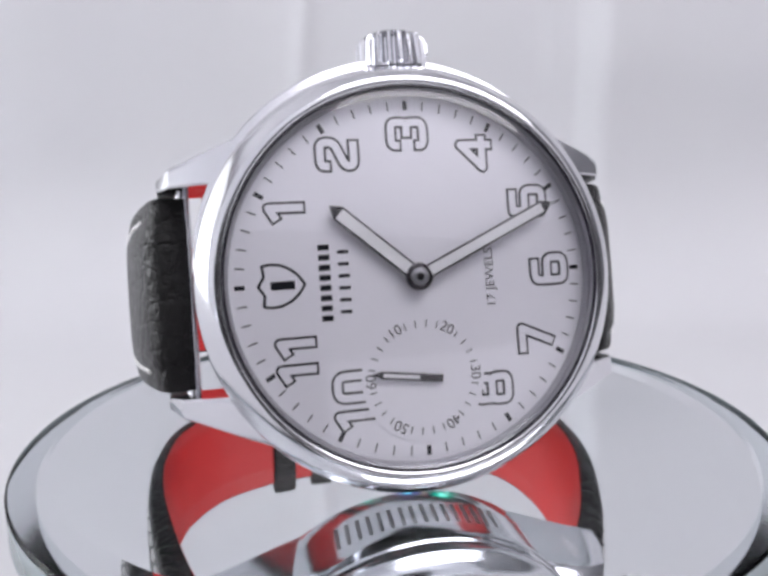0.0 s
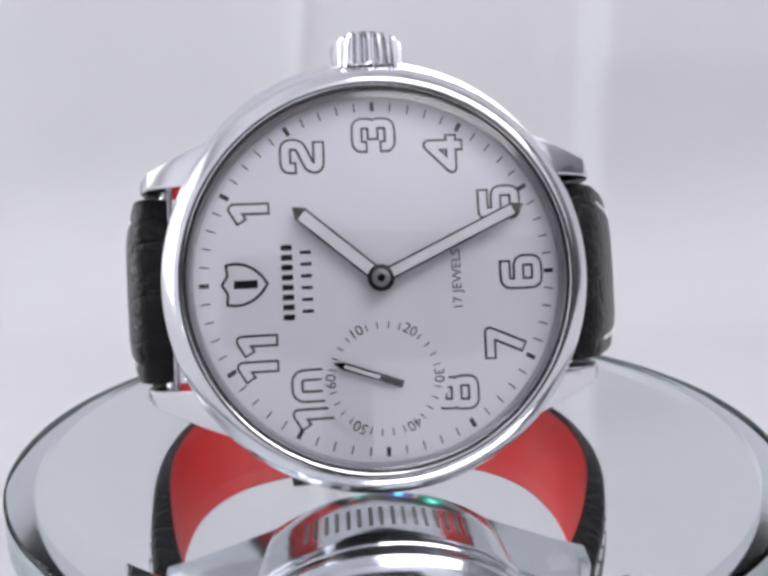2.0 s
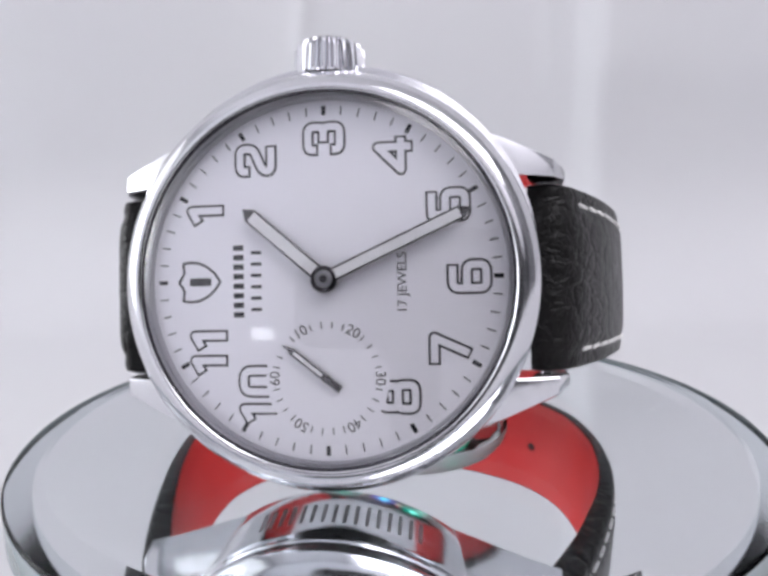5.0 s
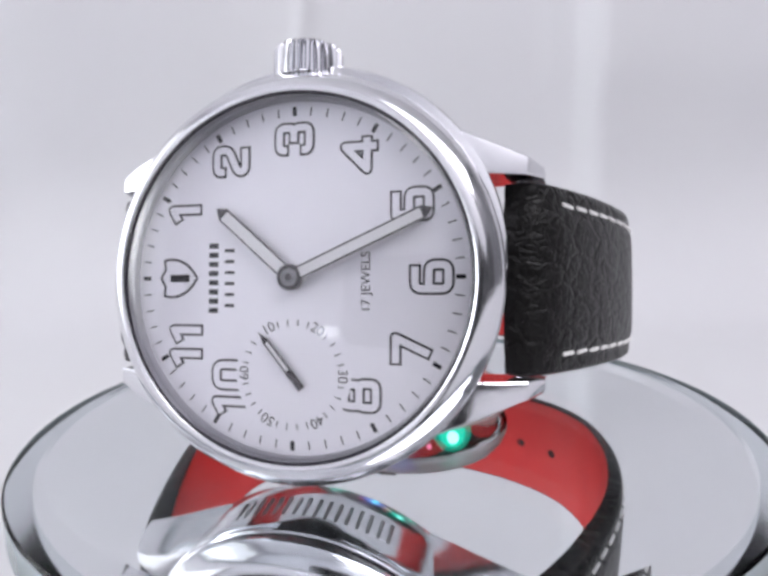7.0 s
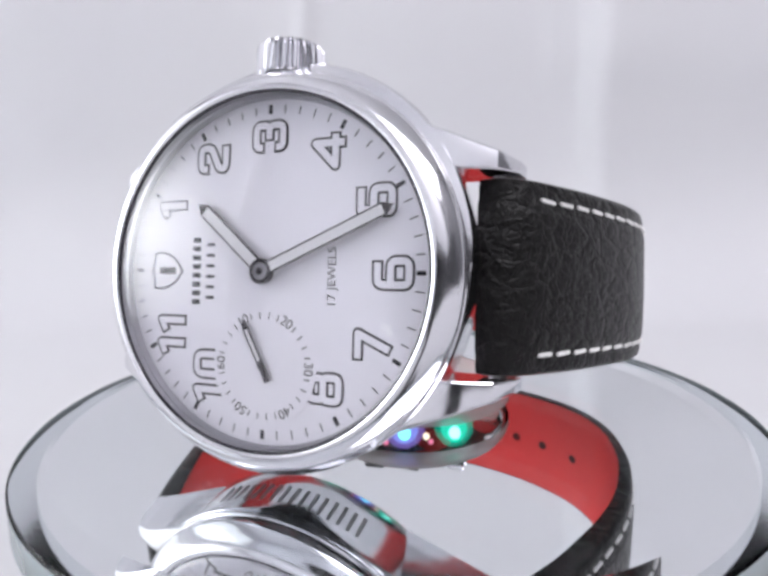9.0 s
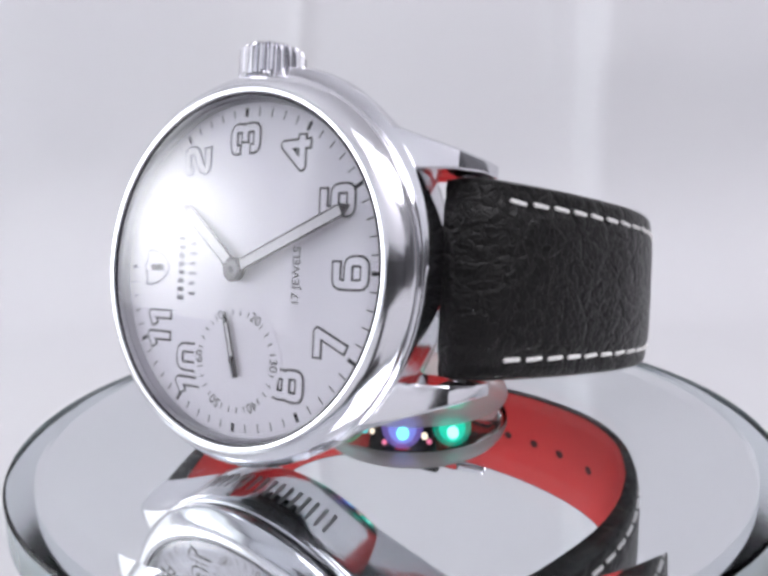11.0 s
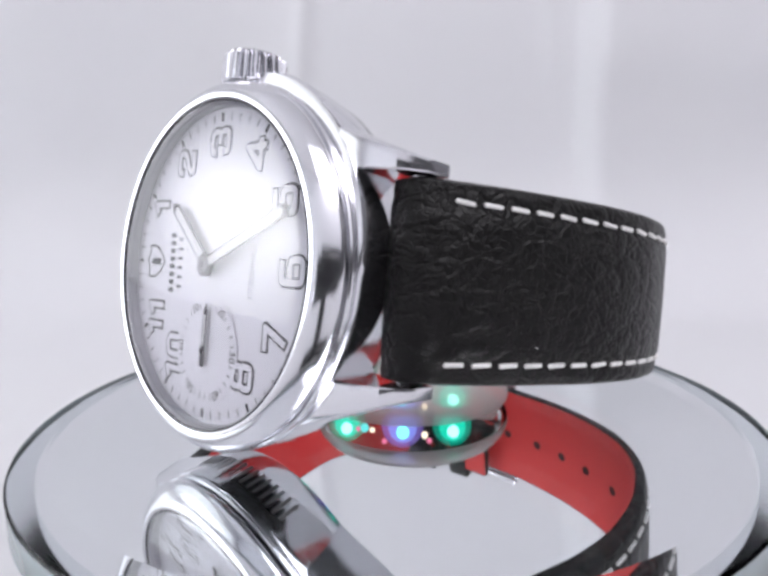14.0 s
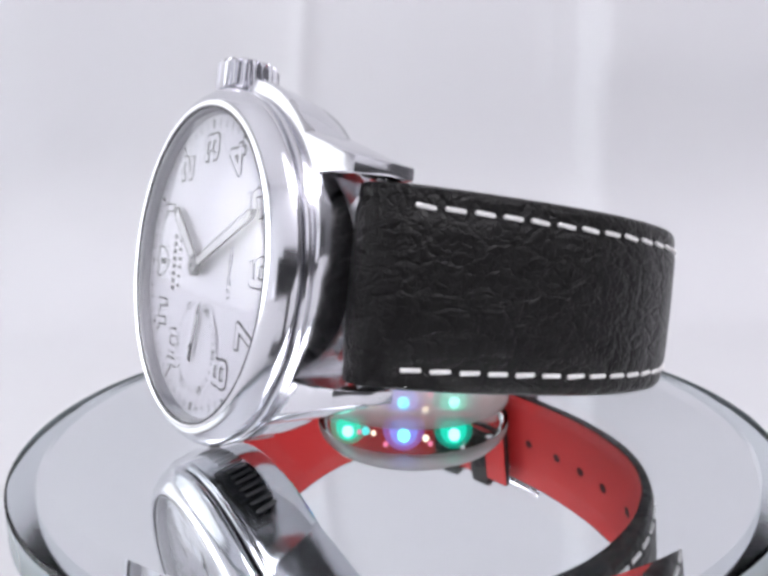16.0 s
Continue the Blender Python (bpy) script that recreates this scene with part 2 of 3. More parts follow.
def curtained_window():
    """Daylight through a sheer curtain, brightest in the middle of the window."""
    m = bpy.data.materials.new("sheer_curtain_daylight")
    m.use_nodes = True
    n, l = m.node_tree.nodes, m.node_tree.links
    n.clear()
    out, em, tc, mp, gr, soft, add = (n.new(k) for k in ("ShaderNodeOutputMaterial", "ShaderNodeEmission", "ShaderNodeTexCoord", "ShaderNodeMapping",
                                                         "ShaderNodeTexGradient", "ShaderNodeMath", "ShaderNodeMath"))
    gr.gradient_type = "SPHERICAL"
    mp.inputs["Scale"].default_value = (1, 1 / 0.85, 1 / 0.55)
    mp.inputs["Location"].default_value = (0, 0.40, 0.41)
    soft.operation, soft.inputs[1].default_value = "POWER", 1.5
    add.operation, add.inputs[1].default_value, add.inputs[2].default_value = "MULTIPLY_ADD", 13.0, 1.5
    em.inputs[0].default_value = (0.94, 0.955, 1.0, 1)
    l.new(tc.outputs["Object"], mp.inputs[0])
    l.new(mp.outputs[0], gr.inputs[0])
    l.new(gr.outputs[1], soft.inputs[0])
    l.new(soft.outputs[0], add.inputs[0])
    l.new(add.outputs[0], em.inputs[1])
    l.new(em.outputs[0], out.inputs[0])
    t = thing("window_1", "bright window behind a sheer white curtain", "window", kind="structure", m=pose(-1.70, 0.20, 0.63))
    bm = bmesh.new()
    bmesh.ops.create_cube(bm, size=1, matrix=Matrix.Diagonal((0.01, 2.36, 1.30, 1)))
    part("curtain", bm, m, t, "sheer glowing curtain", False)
    for y, z, sy, sz in ((-1.205, 0, 0.05, 1.40), (1.205, 0, 0.05, 1.40), (0, 0.675, 2.36, 0.05), (0, -0.66, 2.36, 0.02)):
        bm = bmesh.new()
        bmesh.ops.create_cube(bm, size=1, matrix=Matrix.Translation((0, y, z)) @ Matrix.Diagonal((0.06, sy, sz, 1)))
        part("window_frame", bm, PLASTIC, t, "white frame", False)


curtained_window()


# ---- the small dark webcam that films, seen in the polished steel ----
def webcam():
    t = thing("webcam", "small black plastic webcam on a short stand", "webcam", m=pose(0, -0.0887, 0.0303))
    part("body", rounded_box(78, 24, 30, 6, 4, Matrix.Translation((0, -0.0185, 0))), CASING, t, "black plastic body")
    part("stand", rounded_box(16, 12, 46, 3, 3, Matrix.Translation((0, -0.0185, -0.036))), CASING, t)
    part("foot", rounded_box(60, 24, 6, 2, 3, Matrix.Translation((0, -0.0185, -0.0623))), CASING, t)
    return t


webcam()

# ---- turntable ----
def turntable():
    t = thing("display_turntable", "round mirror-topped display turntable with a clear lit middle", "turntable")
    part("base", lathe([(0, -36), (47, -36), (48, -35), (48, -8.2), (46, -6.2), (0, -6.2)], 96, axis="z"), PLASTIC, t, "white plastic base")
    return t


DISC_Z = -0.0004


def mirror_disc():
    """Thick glass, silvered behind: things stand on the glass, and their reflection lies deeper."""
    t = thing("mirror_disc", "silver mirror disc under the standing watch", "mirror", m=pose(0.0, 0, DISC_Z))
    part("mirror_face", lathe([(0, -4.9), (48.6, -4.9)], 160, axis="z"), MIRROR, t, "silvered back of the glass")
    # the darker reflection under the bevel is put into this ring's colour
    part("silvered_rim", lathe([(48.6, -4.9), (52.0, -4.88)], 160, axis="z"), BEVEL, t, "silvered rim, coloured dimmer like the bevel's reflection")
    pane = part("glass_pane", lathe([(0, 0), (48.0, 0), (51.8, -0.7), (52.1, -1.0)], 160, axis="z"), PANE, t, "clear bevelled glass", 3)
    pane.visible_shadow = False
    part("glass_edge", lathe([(52.1, -1.0), (52.1, -5.0), (51.6, -5.6), (0, -5.6)], 160, axis="z"), GLASS_EDGE, t, "teal ground glass edge")
    return t


turntable()
DISC = mirror_disc()


def light_dome():
    t = thing("light_dome", "low clear plastic dome over small coloured lights", "lamp", m=pose(0.0030, 0.0020, DISC_Z))
    prof = [(15.2, 0.1), (15.3, 0.7), (15.0, 1.7), (14.2, 2.7), (12.7, 3.5), (10.4, 4.0), (5, 4.3), (0, 4.4)]
    shell = part("shell", lathe(prof, 72, axis="z"), ACRYLIC, t, "clear plastic shell")
    shell.visible_shadow = False
    def bulb(nm, x, y, z, r, mat):
        bm = bmesh.new()
        bmesh.ops.create_uvsphere(bm, u_segments=24, v_segments=14, radius=r * MM)
        ob = part(nm, bm, mat, t, nm.split("_")[0] + " glowing light")
        ob.location = (x * MM, y * MM, z * MM)
        return ob

    tints = {"green": ((0.0, 0.72, 0.48), (0.02, 0.9, 0.62), (0.35, 1.0, 0.85)), "violet": ((0.42, 0.28, 1.0), (0.25, 0.35, 1.0), (0.10, 0.85, 1.0))}
    layers = {c: (glow(c + "_haze", a, 1.0, 0.8), glow(c + "_light", b, 1.2, 0.55), glow(c + "_core", d, 5.0, 0.0)) for c, (a, b, d) in tints.items()}
    for c, x, y, z, r in (("green", -10.2, -3.6, 0.5, 2.3), ("violet", -1.6, -5.0, 0.5, 2.6), ("green", 6.0, -5.2, 0.5, 2.4)):
        # only the core is the bulb; both larger shells imitate its halo of light
        for size, mat, ahead in zip((1.25, 0.85, 0.36), layers[c], (0, 0.25, 0.72)):
            bulb(c + "_bulb", x, y - ahead * r, z + 0.25 * ahead * r, r * size, mat)
    white, red, cyan = glow("white_light", (1.0, 0.82, 0.62), 1.6), glow("red_light", (1.0, 0.25, 0.42), 0.95), glow("cyan_light", (0.15, 0.85, 0.85), 1.1, 0.2)
    for nm, mat, x, y, z, r in (("white_bulb", white, 1.6, -8.8, 0.6, 0.5), ("red_bulb", red, 2.4, -7.0, 2.2, 0.4), ("red_bulb", red, -4.4, -7.2, 2.1, 0.4),
                                ("white_bulb", white, -6.2, -6.8, 0.6, 0.4), ("cyan_bulb", cyan, -7.4, -6.2, 0.5, 0.65), ("red_bulb", red, -8.4, -5.8, 0.8, 0.35)):
        bulb(nm, x, y, z, r, mat)
    return t


light_dome()

# ---- the watch; its space: x towards 6, y into the case, z towards the crown, origin in the middle of the dial ----
WATCH = thing("wristwatch", "steel wristwatch, silver dial, black leather strap, standing on its side", "watch")


def build_case(w):
    shell = lathe([(17.0, 10.5), (21.0, 10.45), (21.55, 10.3), (21.8, 9.95), (22.05, 7.5), (22.3, 3.2), (22.35, 2.5), (22.3, 2.3), (22.0, 2.2), (22.0, 2.05), (22.25, 1.9), (22.38, 1.7), (22.35, 1.45), (22.2, 1.25), (21.8, 1.15), (19.0, 1.1)], 160)
    for v in shell.verts:          # the case swells a little towards the crown
        r = math.hypot(v.co.x, v.co.z)
        if v.co.y > 2.2 * MM and v.co.z > 0 and r > 18 * MM:
            k = 1 + 2.0 * MM / r * (v.co.z / r) ** 0.8 * min(1, (v.co.y / MM - 2.2) / 0.4) * (1 - 0.05 * (v.co.y / MM - 2.2))
            v.co.x, v.co.z = v.co.x * k, v.co.z * k
    body = part("case", shell, STEEL, w, "polished steel case", 30)
    part("case_back", lathe([(0, 11.2), (15.5, 11.2), (16.6, 10.8), (17.0, 10.2)], 96), BRUSHED, w, "satin steel case back")
    part("bezel", lathe([(21.6, 1.0), (22.0, 0.9), (22.22, 0.72), (22.3, 0.45), (22.28, 0.15), (22.15, -0.15), (21.95, -0.42), (21.75, -0.72), (21.52, -1.02), (21.24, -1.32), (20.92, -1.6), (20.6, -1.82), (20.3, -1.95), (20.05, -2.0), (19.82, -1.98), (19.68, -1.92), (19.62, -1.85)], 200), STEEL, w,
         "polished rounded bezel", 60)
    part("gasket", lathe([(19.66, -1.86), (19.5, -1.92), (19.36, -1.85), (19.3, -1.7)], 160), GASKET, w, "thin black ring round the glass")
    part("inner_ring", lathe([(19.36, -1.72), (19.3, -0.95), (19.15, -0.9), (19.05, -0.02)], 160), RING, w, "grey inner ring")
    glass = part("crystal", lathe([(19.4, -1.75)] + [(r, -1.85 - 1.3 * (1 - (r / 19.3) ** 2)) for r in (19.3, 18, 16, 14, 12, 10, 8, 6, 4, 2, 0)], 128), CRYSTAL, w, "clear domed watch glass")
    under = part("crystal_underside", lathe([(r, -1.45 - 1.2 * (1 - (r / 19.3) ** 2)) for r in (19.3, 18, 16, 14, 12, 10, 8, 6, 4, 2, 0)], 128), CRYSTAL, w, "inner face of the watch glass")
    glass.visible_shadow = under.visible_shadow = False
    for sx in (1, -1):
        for sz in (1, -1):
            secs = []
            for x, zi, zo, yt, yb in ((12.0, 10.9, 17.8, 2.3, 10.2), (15.5, 10.9, 16.5, 2.3, 10.2), (19.0, 10.9, 15.1, 2.5, 10.3), (22.0, 10.9, 13.9, 3.2, 10.4), (24.5, 10.9, 13.0, 4.3, 10.5), (26.2, 11.0, 12.4, 7.2, 10.6), (26.5, 11.0, 12.3, 10.2, 10.6)):
                e = 0.35
                secs.append([(sx * x, y, sz * z) for z, y in ((zi, yt + .15), (zi + .2, yt), (zo - 0.9, yt), (zo - 0.25, yt + .12), (zo, min(yt + .7, yb - e)), (zo, yb - 0.1), (zo - e, yb), (zi, yb))])
            part("lug", loft(secs), STEEL, w, "polished steel lug", 32)
    # spring bars between the lugs
    for sx in (1, -1):
        bm = bmesh.new()
        bmesh.ops.create_cone(bm, cap_ends=True, segments=16, radius1=0.8 * MM, radius2=0.8 * MM, depth=22.4 * MM, matrix=Matrix.Translation((sx * 23.8 * MM, 8.8 * MM, 0)))
        part("spring_bar", bm, BRUSHED, w)
    # engraved name on the side of the case, as plain bars
    me = finish(rounded_box(0.5, 3.4, 0.1, 0.04, 1), ETCHED, "engraved_bar")
    for k in range(8):
        for e in (-1, 1):
            a = radians(-90 + (k - 3.5) * 6.6 + e * 1.6)
            r = 22.19 * MM
            share("engraved_bar", me, body, Matrix(((-math.sin(a), 0, math.cos(a), r * math.cos(a)), (0, 1, 0, 5.4 * MM), (math.cos(a), 0, math.sin(a), r * math.sin(a)), (0, 0, 0, 1))))
    return body


def build_crown(w):
    n, secs = 20, []
    for z, r, dp in ((21.5, 2.0, 0), (22.6, 2.0, 0), (22.65, 3.6, 0.0), (22.9, 3.95, 1.05), (25.8, 3.95, 1.05), (26.2, 3.6, 0.1), (26.5, 3.1, 0), (26.75, 2.1, 0), (26.9, 0.8, 0)):
        ring = []
        for i in range(n * 6):
            a = 2 * math.pi * i / (n * 6)
            k = (0, 0, 0.35, 1, 1, 0.35)[i % 6]
            ring.append(((r - dp * k) * math.cos(a), 4.0 + (r - dp * k) * math.sin(a), z))
        secs.append(ring)
    part("crown", loft(secs), STEEL, w, "fluted steel winding crown", 30)


build_case(WATCH)
build_crown(WATCH)


# ---- dial print ----
def flat_shape(bm, pts, h, mat=0):
    f = bm.faces.new([bm.verts.new(on_dial(u, v, h)) for u, v in pts])
    f.material_index = mat
    return f


def stroke(bm, path, width, h, mat, closed=False, extend=0.0):
    """A pen stroke of that width along a path; each piece lies a hair above the last."""
    pts = [Vector(p) for p in path]
    if closed:
        pts.append(pts[0])
    elif extend:
        pts[0] = pts[0] + (pts[0] - pts[1]).normalized() * extend
        pts[-1] = pts[-1] + (pts[-1] - pts[-2]).normalized() * extend
    for i, (a, b) in enumerate(zip(pts, pts[1:])):
        n = Vector((-(b - a).y, (b - a).x)).normalized() * width / 2
        h += 0.0007
        flat_shape(bm, [a - n, b - n, b + n, a + n], h, mat)
        if i + 2 < len(pts) or closed:
            h += 0.0007
            flat_shape(bm, [b + Vector((math.cos(k * math.pi / 8), math.sin(k * math.pi / 8))) * width / 2 for k in range(16)], h, mat)
    return h


def curve_corner(path, r=0.45, n=5, closed=False):
    out = []
    m = len(path)
    for i, p in enumerate(path):
        if not closed and i in (0, m - 1):
            out.append(p)
            continue
        p, a, b = Vector(p), Vector(path[i - 1]), Vector(path[(i + 1) % m])
        da, db = (a - p), (b - p)
        ra, rb = min(r, da.length * .5), min(r, db.length * .5)
        p0, p2 = p + da.normalized() * ra, p + db.normalized() * rb
        for k in range(n + 1):
            t = k / n
            out.append(tuple(p0 * (1 - t) ** 2 + p * 2 * t * (1 - t) + p2 * t * t))
    return out


ONE = [([(-0.95, 0.95), (0.2, 1.62), (0.2, -1.62)], 0.0, False)]
DIGITS = {
    "1": ONE,
    "2": [([(-1.15, 0.75), (-1.15, 1.62), (1.15, 1.62), (1.15, 0.25), (-1.15, -0.75), (-1.15, -1.62), (1.25, -1.62)], 0.6, False)],
    "3": [([(-1.15, 0.8), (-1.15, 1.62), (1.15, 1.62), (1.15, 0.05), (-0.3, 0.05)], 0.6, False), ([(-0.1, 0.05), (1.15, 0.05), (1.15, -1.62), (-1.15, -1.62), (-1.15, -0.8)], 0.6, False)],
    "4": [([(0.72, -1.62), (0.72, 1.62), (-1.55, -0.62), (1.6, -0.62)], 0.0, False)],
    "5": [([(1.15, 1.62), (-1.0, 1.62), (-1.0, 0.3)], 0.0, False), ([(-1.0, 0.3), (1.15, 0.3), (1.15, -1.62), (-1.15, -1.62), (-1.15, -0.9)], 0.6, False)],
    "6": [([(1.0, 1.62), (-1.15, 1.62), (-1.15, -1.62), (1.15, -1.62), (1.15, 0.25), (-1.1, 0.25)], 0.65, False)],
    "7": [([(-1.3, 1.62), (1.15, 1.62), (-0.35, -1.7)], 0.0, False)],
    "8": [([(-1.05, 1.62), (1.05, 1.62), (1.05, 0.1), (-1.05, 0.1)], 0.5, True), ([(-1.15, 0.1), (1.15, 0.1), (1.15, -1.62), (-1.15, -1.62)], 0.55, True)],
    "0": [([(-1.05, 1.62), (1.05, 1.62), (1.05, -1.62), (-1.05, -1.62)], 0.8, True)],
}


def numeral(text, u, v, w, s=1.0):
    """An hour numeral in outline: a broad dark stroke under a narrower silver one."""
    bm = bmesh.new()
    offs = [0.0] if len(text) == 1 else [-1.5, 1.45]
    if text == "11":
        offs = [-1.25, 1.25]
    for width, h, mat, ext in ((1.20, 0.010, 0, 0.22), (0.74, 0.075, 1, 0.0)):
        for ch, o in zip(text, offs):
            for path, r, closed in DIGITS[ch]:
                p = curve_corner(path, r, 5, closed) if r else path
                p = [(u + (x + o) * s, v + y * s) for x, y in p]
                h = stroke(bm, p, width * s * (1 if mat == 0 else 1), h, mat, closed, ext)
    part("numeral", bm, [INK, DIAL], w, "black outlined numeral " + text, False)


def lettering(text, size, m, w, name="lettering", label=""):
    c = bpy.data.curves.new(name, "FONT")
    c.body, c.size, c.align_x, c.align_y = text, size * MM, "CENTER", "CENTER"
    tmp = bpy.data.objects.new(name, c)
    scene.collection.objects.link(tmp)
    me = bpy.data.meshes.new_from_object(tmp.evaluated_get(bpy.context.evaluated_depsgraph_get()))
    bpy.data.objects.remove(tmp)
    me.materials.clear()
    me.materials.append(INK)
    ob = new(name, me)
    ob.parent = w
    ob.matrix_basis = m
    return tagged(ob, label)


SUB = (-10.4, 0.0)


def build_dial(w):
    bm = bmesh.new()
    bmesh.ops.create_circle(bm, cap_ends=True, segments=128, radius=19.1 * MM)
    bmesh.ops.transform(bm, matrix=DIAL_M, verts=bm.verts)
    dial = part("dial", bm, DIAL, w, "silver sunburst dial", False)
    # minute track
    for width, length, name, hours in ((0.14, 0.95, "minute_mark", False), (0.46, 1.0, "hour_mark", True)):
        b = bmesh.new()
        flat_shape(b, [(-width / 2, 17.5), (width / 2, 17.5), (width / 2, 17.5 + length), (-width / 2, 17.5 + length)], 0.02)
        me = finish(b, INK, name, False)
        for k in range(60):
            if (k % 5 == 0) == hours:
                share(name, me, dial, Matrix.Rotation(radians(6 * k), 4, "Y"))
    for k, text in ((1, "1"), (2, "2"), (3, "3"), (4, "4"), (5, "5"), (6, "6"), (7, "7"), (8, "8"), (10, "10"), (11, "11")):
        a = radians(30 * k)
        r = 14.7 if k in (10, 11) else 15.0
        numeral(text, r * math.sin(a) + {8: 0.65, 10: 0.5}.get(k, 0), r * math.cos(a), dial, 1.06)
    # small seconds: plate, marks and figures
    sub = new("seconds_dial")
    sub.parent = dial
    sub.matrix_basis = Matrix.Translation(on_dial(*SUB, 0.0))
    b = bmesh.new()
    bmesh.ops.create_circle(b, cap_ends=True, segments=72, radius=6.6 * MM)
    bmesh.ops.transform(b, matrix=Matrix.Translation((0, -0.00016, 0)) @ DIAL_M, verts=b.verts)
    part("seconds_plate", b, DIAL, sub, "", False)
    b = bmesh.new()
    flat_shape(b, [(-0.06, 5.2), (0.06, 5.2), (0.06, 5.95), (-0.06, 5.95)], 0.18)
    me = finish(b, INK, "second_mark", False)
    for k in range(30):
        if k % 5:
            share("second_mark", me, sub, Matrix.Rotation(radians(12 * k), 4, "Y"))
    for k in range(1, 7):
        m = Matrix.Rotation(radians(60 * k), 4, "Y") @ Matrix.Translation(on_dial(0, 5.6, 0.18)) @ DIAL_M
        lettering(str(10 * k), 1.55, m, sub, "figure", "")
    lettering("17 JEWELS", 1.42, Matrix.Translation(on_dial(-0.5, -8.1, 0.02)) @ DIAL_M, dial, "lettering", "small black printed words")
    # maker's badge and name as plain shapes
    b = bmesh.new()
    shield = [(-2.0, 1.75), (-0.95, 1.62), (0, 2.2), (0.95, 1.62), (2.0, 1.75)]
    side = [(2.15, 0.9), (2.05, 0.0), (1.6, -1.0), (0.9, -1.8), (0, -2.4)]
    outline = shield + side + [(-x, y) for x, y in side[-2::-1]]
    h = stroke(b, [(x, 14.0 + y) for x, y in outline], 0.27, 0.01, 0, True)
    stroke(b, [(0, 15.0), (0, 12.6)], 0.85, h, 0)
    part("badge", b, INK, dial, "black shield badge", False)
    for count, length, v, tall, pen in ((8, 8.2, 9.55, 1.15, 0.58), (6, 7.3, 7.6, 1.15, 0.34)):
        b = bmesh.new()
        for k in range(count):
            u = (k + 0.5 - count / 2) * length / count
            flat_shape(b, [(u - pen / 2, v - tall / 2), (u + pen / 2, v - tall / 2), (u + pen / 2, v + tall / 2), (u - pen / 2, v + tall / 2)], 0.02)
        part("name_bars", b, INK, dial, "row of dark printed bars", False)
    return dial


build_dial(WATCH)


def pointer(name, length, tail, width, h, thick, w, at=(0, 0), small=False):
    """A baton with a dark frame, a pale inlay and a dark tip; it points to 12."""
    ob = new(name)
    ob.parent = w
    ob.location = on_dial(*at, h)
    a = width / 2
    out = [(-a, -tail), (a, -tail), (a, length - 1.1), (0.0, length), (-a, length - 1.1)]
    fr = loft([[tuple(on_dial(u, v, z) / MM) for u, v in out] for z in (0, thick)])
    part("frame", fr, DARK, ob, "dark polished frame", False)
    b = bmesh.new()
    lo = 1.2 if not small else 0.6
    flat_shape(b, [(-a + .2, lo), (a - .2, lo), (a - .2, length - 1.25), (-a + .2, length - 1.25)], thick + 0.02)
    part("inlay", b, LUME, ob, "white inlay", False)
    return ob


def disc_part(name, r, h0, h1, mat, parent, at=(0, 0), label=""):
    bm = lathe([(0, -h1), (r * .8, -h1), (r, -h1 + .12), (r, -h0), (0, -h0)], 40)
    bmesh.ops.translate(bm, verts=bm.verts, vec=on_dial(*at))
    return part(name, bm, mat, parent, label)


HOUR = pointer("hour_hand", 11.6, 0.0, 1.6, 0.8, 0.15, WATCH)
MINUTE = pointer("minute_hand", 16.8, 0.0, 1.42, 1.15, 0.15, WATCH)
SECOND = pointer("second_hand", 5.7, 1.9, 0.78, 0.55, 0.10, WATCH, SUB, True)
disc_part("boss", 1.4, 0.7, 1.4, DARK, WATCH, label="dark round centre boss")
disc_part("boss_ring", 0.95, 1.4, 1.5, ETCHED, WATCH)
disc_part("boss_pin", 0.42, 1.5, 1.6, DARK, WATCH)
disc_part("seconds_pin", 0.45, 0.6, 0.85, DARK, WATCH, SUB)


# ---- strap ----
def spline(pts, n):
    """Even points on a smooth line through pts."""
    P = [Vector(p) for p in pts]
    P = [2 * P[0] - P[1]] + P + [2 * P[-1] - P[-2]]
    fine = []
    for a, b, c, e in zip(P, P[1:], P[2:], P[3:]):
        for k in range(16):
            t = k / 16
            fine.append(0.5 * (2 * b + (c - a) * t + (2 * a - 5 * b + 4 * c - e) * t * t + (3 * b - a - 3 * c + e) * t ** 3))
    fine.append(P[-2])
    d = [0]
    for a, b in zip(fine, fine[1:]):
        d.append(d[-1] + (b - a).length)
    out = []
    for k in range(n):
        s = d[-1] * k / (n - 1)
        i = max(j for j in range(len(d)) if d[j] <= s + 1e-9)
        i = min(i, len(d) - 2)
        out.append(fine[i].lerp(fine[i + 1], (s - d[i]) / (d[i + 1] - d[i])))
    return out, d[-1]


RIGHT = [(21.9, 7.0), (24.5, 6.0), (27.9, 8.2), (32.5, 15.2), (35.5, 21.3), (37.9, 27.2), (39.3, 33), (39.6, 38.5), (38.8, 44.5), (35.8, 51.5), (29.8, 57.3), (20.6, 61.2), (10, 63.2), (0, 63.7), (-10, 63.4)]
LEFT = [(-23.4, 7.8), (-26.0, 6.6), (-28.2, 8.6), (-30.8, 15.5), (-33.0, 24), (-34.4, 32), (-34.4, 40), (-32, 48.5), (-25.8, 55.2), (-16.6, 58.8), (-8, 60.2), (2, 60.4)]


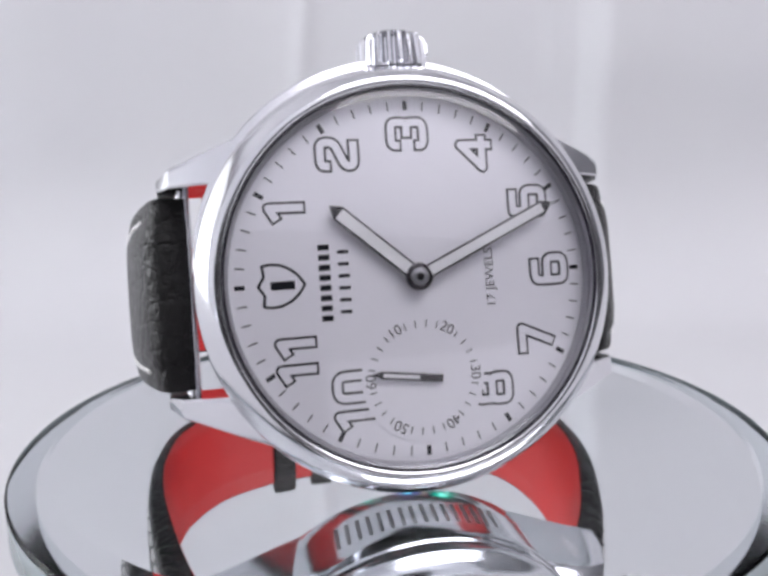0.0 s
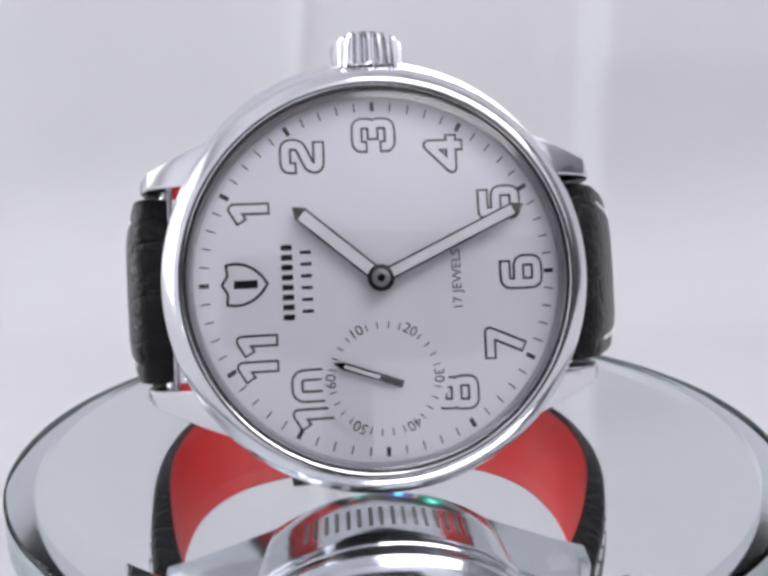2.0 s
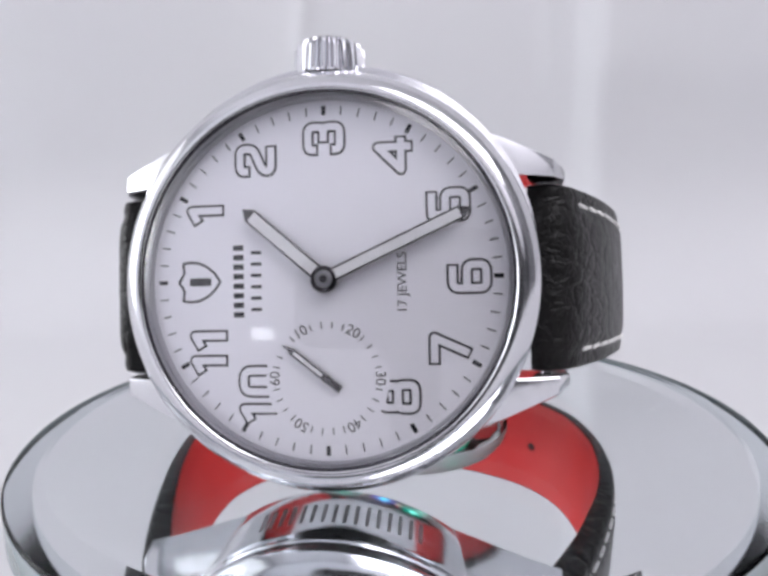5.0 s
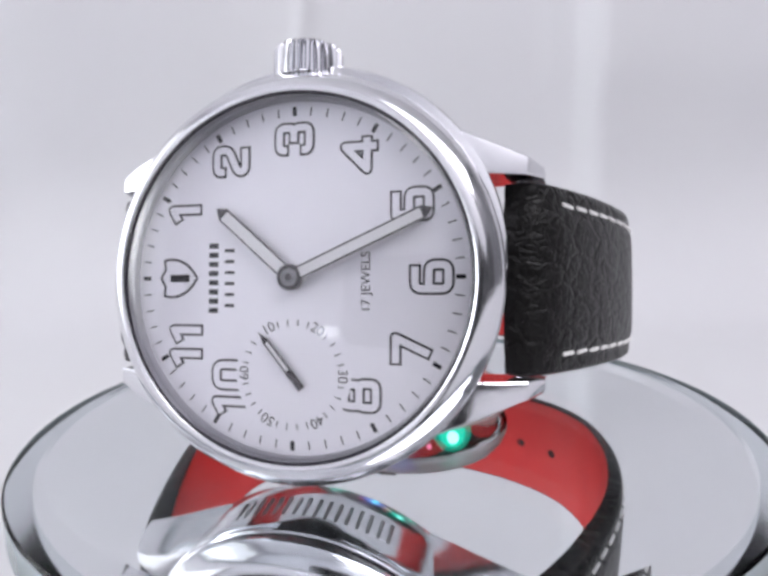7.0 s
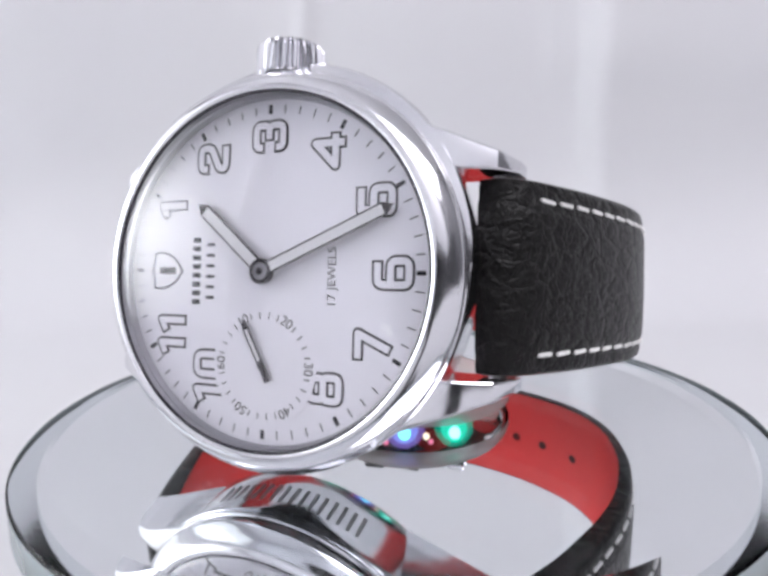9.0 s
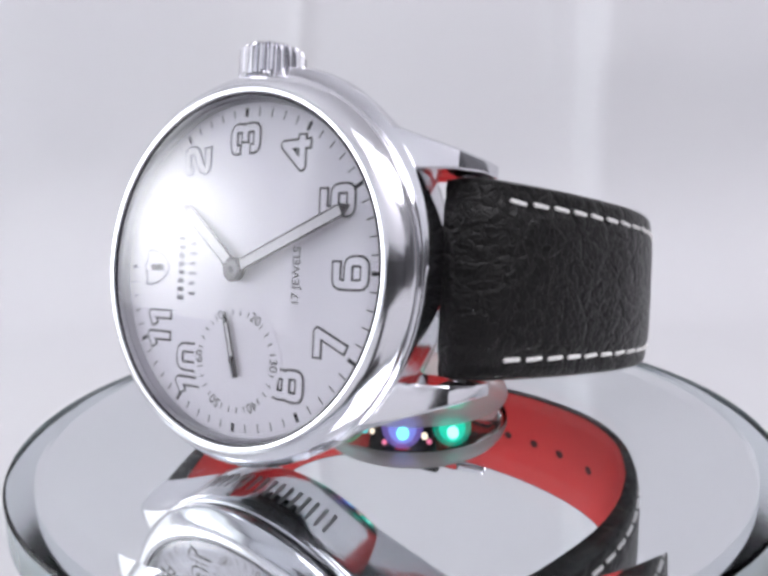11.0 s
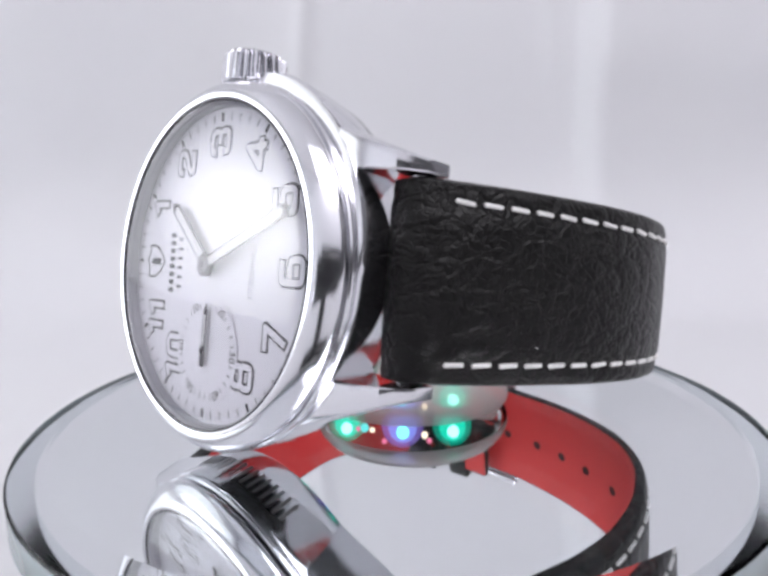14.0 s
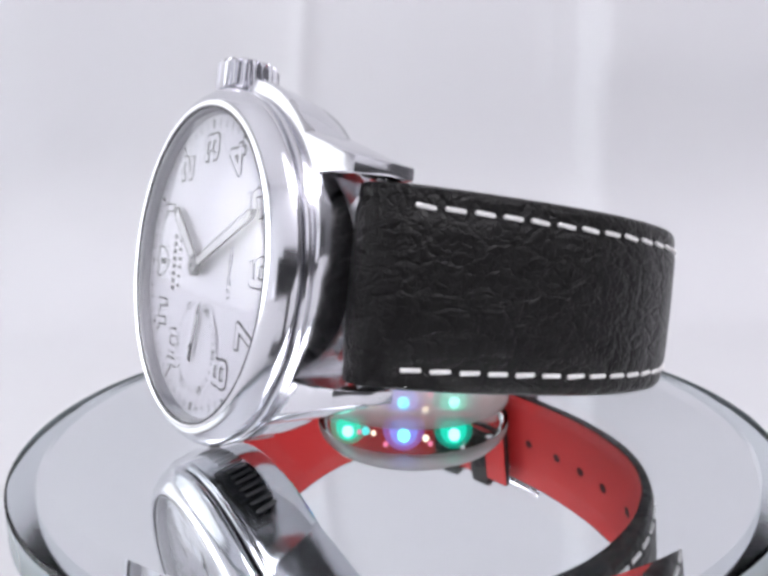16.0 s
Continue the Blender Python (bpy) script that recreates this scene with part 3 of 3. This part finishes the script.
def strap(w, name, pts, side, label, w0, w1, t0, t1):
    ob = new(name)
    ob.parent = w
    tagged(ob, label)
    n = 90
    line, length = spline(pts, n)
    outer, lining = [], []
    rows = []
    for k, p in enumerate(line):
        s = k / (n - 1)
        tan = (line[min(k + 1, n - 1)] - line[max(k - 1, 0)]).normalized()
        nor = Vector((tan.y, -tan.x)) * side          # away from the loop
        hw = (w0 + (w1 - w0) * min(1, s * 1.25)) / 2
        th = t1 + (t0 - t1) * max(0, 1 - s / 0.55) ** 1.3
        if k < 6:
            th *= 0.85 + 0.15 * math.sin(k / 6 * math.pi / 2)
        pad = min(1, k / 8) * 0.9 * max(0.25, 1 - s / 0.6)
        prof = [(-hw, -th * .98), (-hw, -th * .35), (-hw + .35, -.28 - pad * .75), (-hw + 1.2, -.12 - pad * .72), (-hw + 2.1, -.2 - pad * .70), (-hw + 3.2, -pad * .25), (-hw + 5, 0),
                (0, 0.05), (hw - 5, 0), (hw - 3.2, -pad * .25), (hw - 2.1, -.2 - pad * .70), (hw - 1.2, -.12 - pad * .72), (hw - .35, -.28 - pad * .75), (hw, -th * .35), (hw, -th * .98), (0, -th * .75)]
        outer.append([(p.x + nor.x * o, p.y + nor.y * o, z) for z, o in prof])
        il = [(-hw + .25, -th * .8), (hw - .25, -th * .8), (hw - .25, -th - .05), (-hw + .25, -th - .05)]
        lining.append([(p.x + nor.x * o, p.y + nor.y * o, z) for z, o in il])
        rows.append((p, tan, nor, hw, pad, s))
    part("leather", loft(outer), LEATHER, ob, "grained black leather", 50)
    part("lining", loft(lining[9:]), LINING, ob, "red leather lining", 50)
    # stitches along both edges
    b = rounded_box(2.25, 0.5, 0.55, 0.22, 2)
    me = finish(b, THREAD, "stitch")
    step = 3.15
    for k in range(3, int(length / step)):
        f = k * step / length * (n - 1)
        a, b = rows[int(f)], rows[min(n - 1, int(f) + 1)]
        mixed = [u.lerp(v, f - int(f)) if isinstance(u, Vector) else u + (v - u) * (f - int(f)) for u, v in zip(a, b)]
        p, tan, nor, hw, pad, s = mixed
        if s > 0.86:
            break
        for e in (-1, 1):
            o = -0.2 - pad * .70 + 0.12
            m = Matrix(((tan.x, nor.x, 0, (p.x + nor.x * o) * MM), (tan.y, nor.y, 0, (p.y + nor.y * o) * MM), (0, 0, 1, e * (hw - 2.3) * MM), (0, 0, 0, 1)))
            share("stitch", me, ob, m @ pose(0, 0, 0, 0, e * 5 + random.uniform(-3, 3), 0))
    return ob, rows


LONG, rows_long = strap(WATCH, "strap_long_piece", RIGHT, 1, "long punched strap piece, black outside and red inside", 21.6, 18.4, 5.2, 1.7)
SHORT, rows_short = strap(WATCH, "strap_buckle_piece", LEFT, -1, "short strap piece, black outside and red inside", 21.6, 18.4, 5.2, 1.7)


def build_buckle(w):
    b = new("buckle")
    b.parent = w
    tagged(b, "steel pin buckle")
    for z in (-11.0, 11.0):
        part("buckle_bar", rounded_box(9.5, 2.0, 1.8, 0.6, 3, Matrix.Translation((2 * MM, 63.2 * MM, z * MM))), STEEL, b)
    for x in (-2.6, 6.4):
        part("buckle_bar", rounded_box(1.6, 1.8, 22, 0.6, 3, Matrix.Translation((x * MM, 63.8 * MM, 0))), STEEL, b)
    part("pin", rounded_box(9.0, 1.0, 1.6, 0.4, 3, Matrix.Translation((2 * MM, 65.2 * MM, 0))), STEEL, b)
    for x, y, rz in ((-5, 62.4, 3), (-13, 61.0, 8)):
        k = new("keeper")
        k.parent = w
        k.matrix_basis = pose(x * MM, y * MM, 0, 0, 0, rz)
        for z in (-10.6, 10.6):
            part("keeper_end", rounded_box(4.5, 7.6, 1.5, 0.5, 3, Matrix.Translation((0, 0, z * MM))), LEATHER, k)
        for y2 in (-3.4, 3.4):
            part("keeper_band", rounded_box(4.5, 1.2, 20.4, 0.4, 3, Matrix.Translation((0, y2 * MM, 0))), LEATHER, k)
    # punched holes seen on the lining: dark discs, coloured like the shade inside
    hb = bmesh.new()
    bmesh.ops.create_cone(hb, cap_ends=True, segments=16, radius1=0.8 * MM, radius2=0.8 * MM, depth=0.12 * MM)
    me = finish(hb, HOLE_SHADE, "hole")
    for s in (0.60, 0.66, 0.72, 0.78, 0.84):
        p, tan, nor, hw, pad, _ = rows_long[round(s * 89)]
        q = p - nor * 1.73
        m = Matrix(((tan.x, 0, nor.x, q.x * MM), (tan.y, 0, nor.y, q.y * MM), (0, 1, 0, 0), (0, 0, 0, 1)))
        share("hole", me, LONG, m)


build_buckle(WATCH)


# ---- what moves: the disc turns with the watch on it, and the watch runs ----
def turn_at(t):
    u = t / 16 - 0.5
    return -17.244 - 62.082 * u - 3.725 * u * u - 1.961 * u ** 3


def watch_pose(t):
    return pose(0, 0, 0, 0, 0, turn_at(t)) @ pose(-0.0040, -0.0283, 0.0228) @ pose(0, 0, 0, -9.365, 0, 0) @ pose(0, 0, 0, 0, -1.108, 0)


def pointer_pose(at, h, angle):
    return Matrix.Translation(on_dial(*at, h)) @ Matrix.Rotation(radians(angle), 4, "Y")


def motions():
    walk(WATCH, [(t, watch_pose(t)) for t in range(17)])
    walk(DISC, [(t, pose(0.0, 0, DISC_Z, 0, 0, turn_at(t))) for t in range(17)])
    walk(HOUR, [(t, pointer_pose((0, 0), 0.8, 41.0 + t / 120)) for t in (0, 8, 16)])
    walk(MINUTE, [(t, pointer_pose((0, 0), 1.15, 155.0 + t * 0.1)) for t in (0, 8, 16)])
    walk(SECOND, [(t, pointer_pose(SUB, 0.55, 8.0 + t * 6)) for t in range(17)])


motions()
